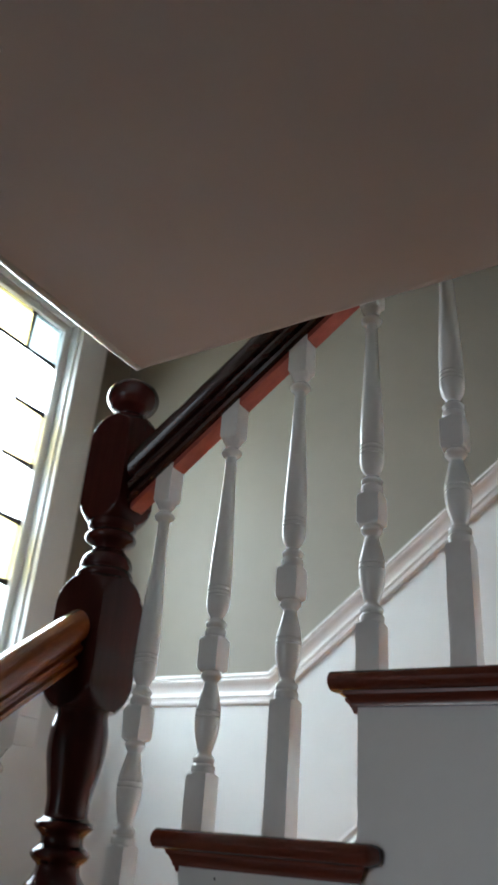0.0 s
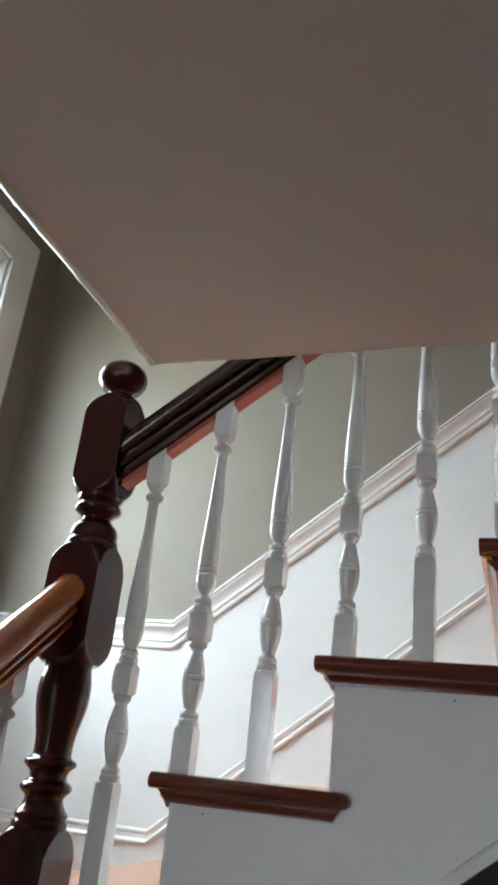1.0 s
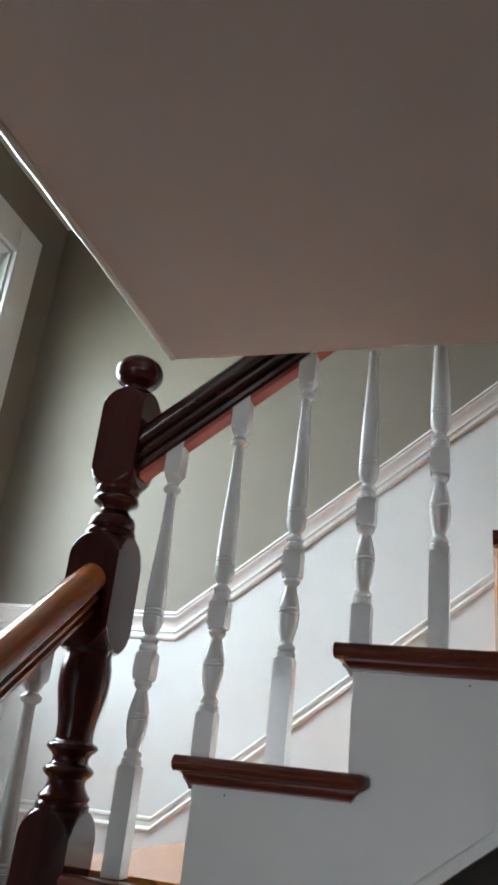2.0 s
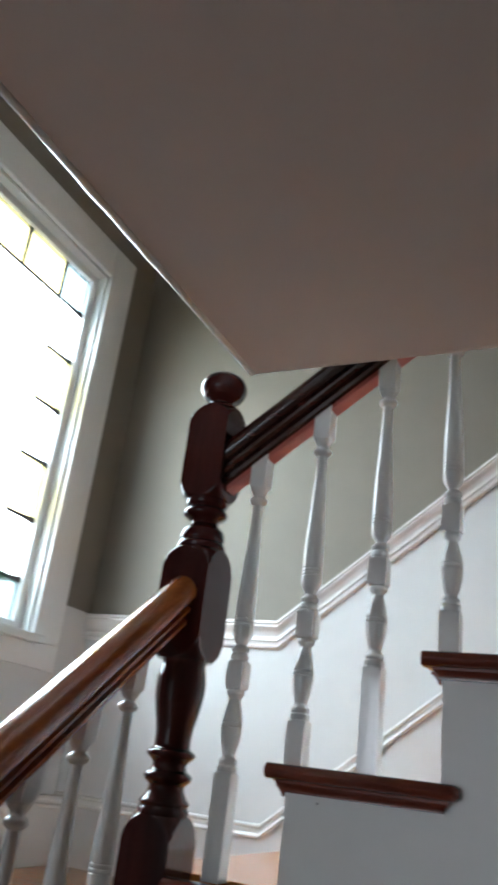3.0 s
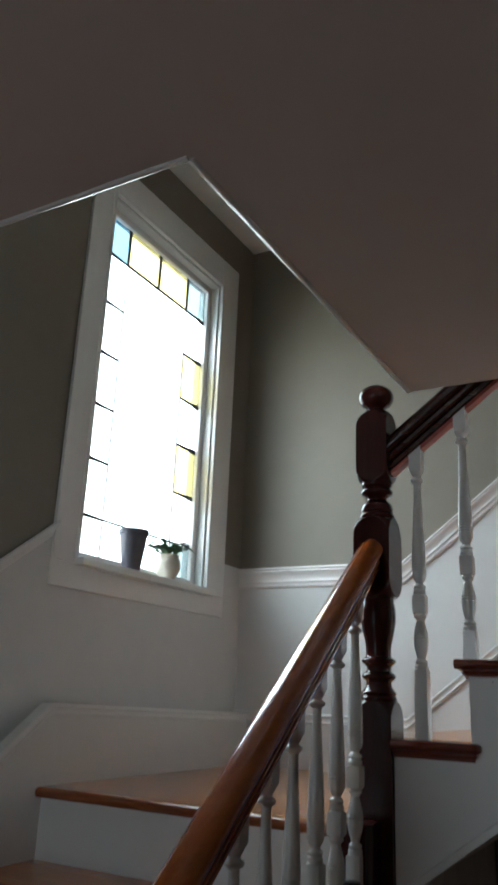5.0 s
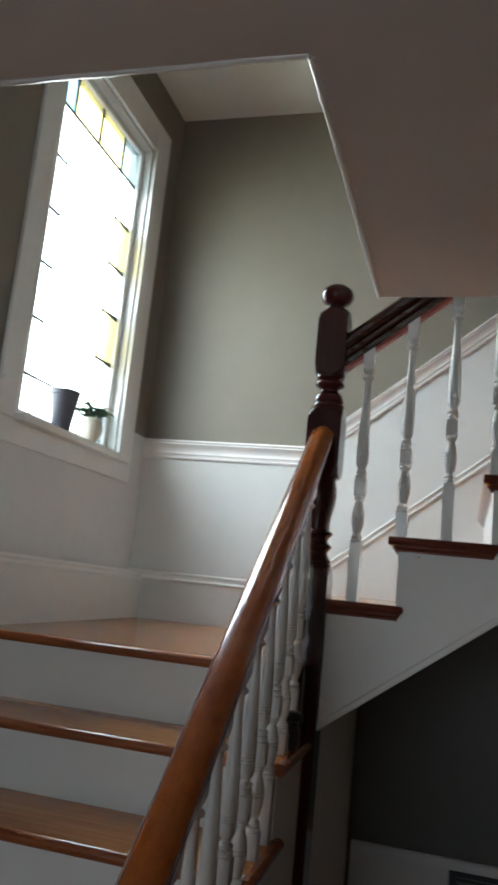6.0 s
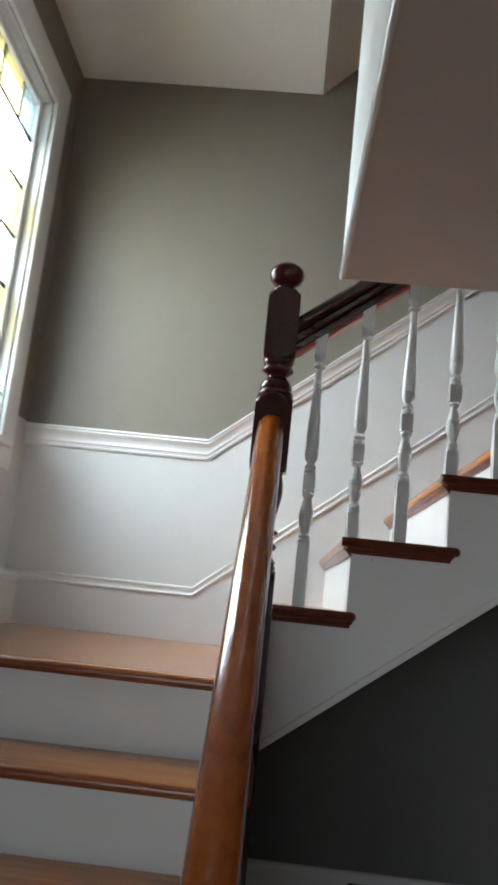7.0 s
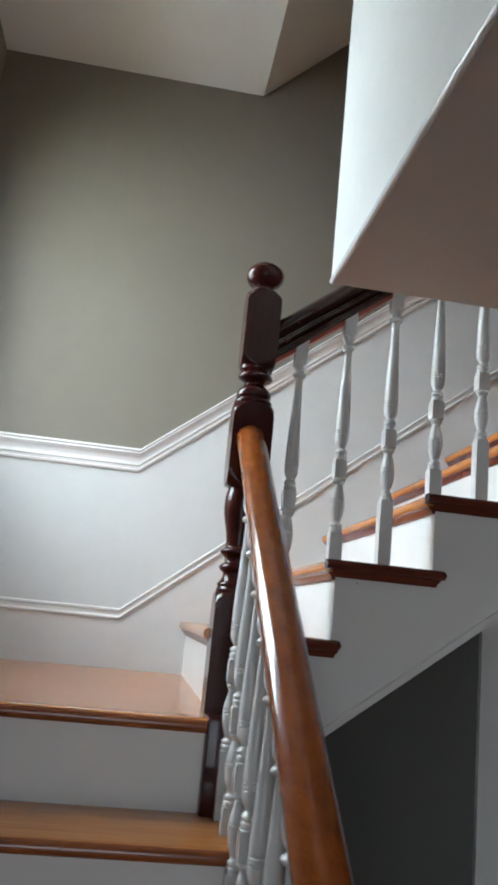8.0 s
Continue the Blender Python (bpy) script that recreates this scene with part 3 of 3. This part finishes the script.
BAL_LOW = [(-0.171, 0.0166), (-0.167, 0.0173), (-0.161, 0.0173), (-0.158, 0.0145), (-0.155, 0.0160), (-0.150, 0.0160), (-0.147, 0.0130), (-0.143, 0.0107), (-0.137, 0.0122), (-0.120, 0.0168), (-0.102, 0.0192), (-0.0945, 0.0195), (-0.093, 0.0179), (-0.0915, 0.0195),
           (-0.0865, 0.0194), (-0.085, 0.0178), (-0.0835, 0.0192), (-0.065, 0.0155), (-0.050, 0.0118), (-0.043, 0.0104), (-0.039, 0.0130), (-0.034, 0.0164), (-0.030, 0.0157), (-0.027, 0.0145)]


def baluster(parent, x, y, zbase, zmid, zrail, slope, along):
    h = 0.0172
    rows = [(zbase - zmid, h * 1.45, h)] + [(z, r, h) for z, r, _ in block(-0.25, -0.170, h, 0.005)[9:]]
    rows += ease(BAL_LOW, 3) + block(-0.027, 0.026, h, 0.007) + ease(BAL_LONG, 3)[:-1] + ease(BAL_TOP, 3)
    rows += block(0.372, 0.5, h, 0.01)[:10] + [(zrail - zmid, h * 1.45, h)]
    bm = turned(rows, 16)
    for v in bm.verts:
        if v.co.z > zrail - zmid - 0.0001:
            v.co.z += slope * (v.co.x if along == "x" else v.co.y)
    ob = part("baluster", bm, BALUSTER_WHITE, parent)
    ob.location = (x, y, zmid)
    return ob


HAND = [(0.0, 0.0), (0.021, 0.0), (0.025, 0.003), (0.025, 0.012), (0.0175, 0.0155), (0.0175, 0.0205), (0.0265, 0.0245), (0.0305, 0.031), (0.0305, 0.037), (0.0235, 0.0405), (0.0235, 0.0455),
        (0.0325, 0.050), (0.0375, 0.058), (0.0390, 0.067), (0.0372, 0.076), (0.0325, 0.0855), (0.0255, 0.0935), (0.0165, 0.0995), (0.008, 0.1025), (0.0, 0.1035)]
HAND = HAND + [(-s, u) for s, u in HAND[-2:0:-1]]


def scaled_both(section, k):
    return [(s * k, u * k) for s, u in section]


balu = empty("stair_balustrade", "mahogany handrail on white turned balusters along the upper flight", "balustrade")
zru = lambda x: 2.045 + 0.762 * x
xe2 = 1.62
part("handrail", sweep([(0.046, 0, zru(0.046)), (xe2, 0, zru(xe2))], scaled(HAND, 1.12)), RAIL_DARK, balu, "dark mahogany moulded handrail")
xs = [0.120 + 0.1318 * k for k in range(12)]
for k, x in enumerate(xs):
    tread = max(j for j in range(NT) if XR[j] - 0.03 < x - 0.012)
    zm = 1.701 + 0.762 * (x - 0.118)
    baluster(balu, x, 0.0, ZU[tread], zm, zru(x) + 0.004, 0.762, "x")
for k in range(len(xs)):
    a = 0.05 if k == 0 else xs[k - 1] + 0.018
    b = xs[k] - 0.018
    part("fillet", sweep([(a, 0, zru(a) - 0.012), (b, 0, zru(b) - 0.012)], [(-0.0165, 0.0), (0.0165, 0.0), (0.0165, 0.0125), (-0.0165, 0.0125)]), FILLET, balu)

bal2 = empty("stair_balustrade", "amber oak handrail on white turned balusters along the lower flight", "balustrade")
zrl = lambda y: 1.821 + 0.77 * y
xrl = lambda y: -0.003 - 0.013 * y      # the rail runs slightly out of line
ye2 = -1.44
part("handrail", sweep([(xrl(ye2), ye2, zrl(ye2)), (xrl(-0.046), -0.046, zrl(-0.046))], scaled_both(HAND, 0.96)), RAIL_OAK, bal2, "amber varnished oak moulded handrail")
ys = [-0.17 - 0.1175 * k for k in range(10)]
for y in ys:
    k = max(1, min(5, int(math.floor((-0.13 - (y + 0.02)) / GL)) + 1))
    baluster(bal2, min(0.012, xrl(y)), y, level(k), zrl(y) - 0.42, zrl(y) + 0.004, 0.77, "y")

# ---------------------------------------------------------------- under the stairs
wallbase = empty("baseboard", "tall white baseboard on the wall under the stairs", "baseboard", "structure")
part("board", boxes((0.04, 0.44, YB - 0.02, YB, 0.0, 0.322), (0.98, 1.174, YB - 0.02, YB, 0.0, 0.322)), TRIM_WHITE, wallbase, smooth=0)
part("cap", sweep([(0.04, YB, 0.362), (1.174, YB, 0.362)], [(0.0, 0.0), (0.016, 0.0), (0.022, -0.008), (0.026, -0.02), (0.024, -0.04), (0.0, -0.04)]), TRIM_WHITE, wallbase)
grille = empty("air_grille", "black metal return air grille set in the baseboard", "grille")
part("frame", boxes((0.44, 0.98, YB - 0.018, YB - 0.002, 0.30, 0.328), (0.44, 0.98, YB - 0.018, YB - 0.002, 0.02, 0.05), (0.44, 0.47, YB - 0.018, YB - 0.002, 0.05, 0.30), (0.95, 0.98, YB - 0.018, YB - 0.002, 0.05, 0.30)), BLACK, grille, smooth=0)
for k in range(12):
    part("slat", boxes((0.47, 0.95, YB - 0.014, YB - 0.004, 0.056 + 0.0205 * k, 0.066 + 0.0205 * k)), BLACK, grille, smooth=0)
door = empty("door_1", "white painted door and casing in the wall under the stairs", "door", "structure")
part("casing", boxes((1.176, 1.20, YB - 0.03, YB, 0, 2.0), (1.202, 1.27, YB - 0.022, YB, 0, 2.0), (1.272, 1.29, YB - 0.028, YB, 0, 2.0)), TRIM_WHITE, door, smooth=0)
part("door_leaf", boxes((1.292, 2.06, YB - 0.012, YB, 0.01, 2.0)), PAINT_WHITE, door, smooth=0)

# thin sheet over the taupe wall, coloured dark in place of shade
wall("wall_under_stairs", prism([(XS + 0.005, 0.0), (xend, 0.0), (xend, zb(xend)), (XS + 0.005, zb(XS + 0.005))], "y", YB - 0.004, YB - 0.0005), PAINT_SHADED,
     "wall under the stairs, its shade put into a dark grey-green colour")

# ---------------------------------------------------------------- loose things
def pot(name, label, x, y, z, r0, r1, h, mat, lip, belly=None):
    ob = empty(name, label, "plant pot")
    ob.location = (x, y, z)
    t = 0.004
    rows = belly or [(0.0, r0 * 0.96), (0.003, r0), (h - lip, r0 + (r1 - r0) * 0.9), (h - lip + 0.002, r1 + 0.002), (h - 0.002, r1 + 0.003), (h, r1 + 0.001), (h, r1 - t), (h * 0.86, r1 - 2 * t), (h * 0.84, 0.001)]
    part("pot", turned(rows, 28), mat, ob)
    return ob


pz = WZ0 - 0.002
pot("plant_pot", "tall dark slate plastic plant pot standing on the window sill", XW + 0.03, 0.262, pz, 0.036, 0.056, 0.155, POT_GREY, 0.02)
p2 = pot("potted_plant", "small leafy plant in a rounded cream pot on the window sill", XW + 0.025, 0.51, pz, 0.036, 0.05, 0.1, POT_CREAM, 0.012,
         ease([(0.0, 0.026), (0.01, 0.034), (0.03, 0.046), (0.055, 0.052), (0.078, 0.048), (0.09, 0.042), (0.097, 0.044), (0.1, 0.043)], 3) + [(0.1, 0.039), (0.085, 0.037), (0.084, 0.001)])
part("soil", turned([(0.075, 0.036), (0.086, 0.0365), (0.09, 0.03), (0.091, 0.001)], 20), SOIL, p2)
rnd = random.Random(5)
leaf = bmesh.new()
for k in range(30):
    a = rnd.uniform(0, 6.28)
    ln, wd = rnd.uniform(0.045, 0.085), rnd.uniform(0.011, 0.02)
    up = rnd.uniform(0.35, 1.1)
    base = Vector((0.012 * math.cos(a), 0.012 * math.sin(a), 0.088))
    d, sd = Vector((math.cos(a), math.sin(a), 0)), Vector((-math.sin(a), math.cos(a), 0))
    prev = None
    for s in range(6):
        f = s / 5
        c = base + d * (ln * (f + 0.15 * (k % 3))) + Vector((0, 0, up * ln * (1.6 * f - 1.25 * f * f) + 0.01 * (k % 4)))
        w = wd * math.sin(math.pi * min(1, 0.08 + f * 0.92)) + 0.0012
        row = [leaf.verts.new(c - sd * w + Vector((0, 0, w * 0.4))), leaf.verts.new(c), leaf.verts.new(c + sd * w + Vector((0, 0, w * 0.4)))]
        if prev:
            for j in range(2):
                leaf.faces.new((prev[j], prev[j + 1], row[j + 1], row[j]))
        prev = row
part("leaves", leaf, LEAF, p2, "small green pointed leaves", 60)

# small black flashlight at the foot of the newel
gad = empty("flashlight", "small black plastic flashlight standing on the tread beside the newel", "flashlight")
gad.location = (0.016, -0.232, level(1))
part("body", turned([(0.0, 0.018), (0.003, 0.021), (0.015, 0.025), (0.04, 0.026), (0.055, 0.023), (0.06, 0.018), (0.074, 0.017), (0.078, 0.021), (0.092, 0.022), (0.1, 0.018), (0.102, 0.001)], 20), BLACK, gad)
bm = bmesh.new()
box(bm, 0.012, 0.03, -0.006, 0.006, 0.074, 0.096, 0.003, 2)
part("clip", bm, BLACK, gad)
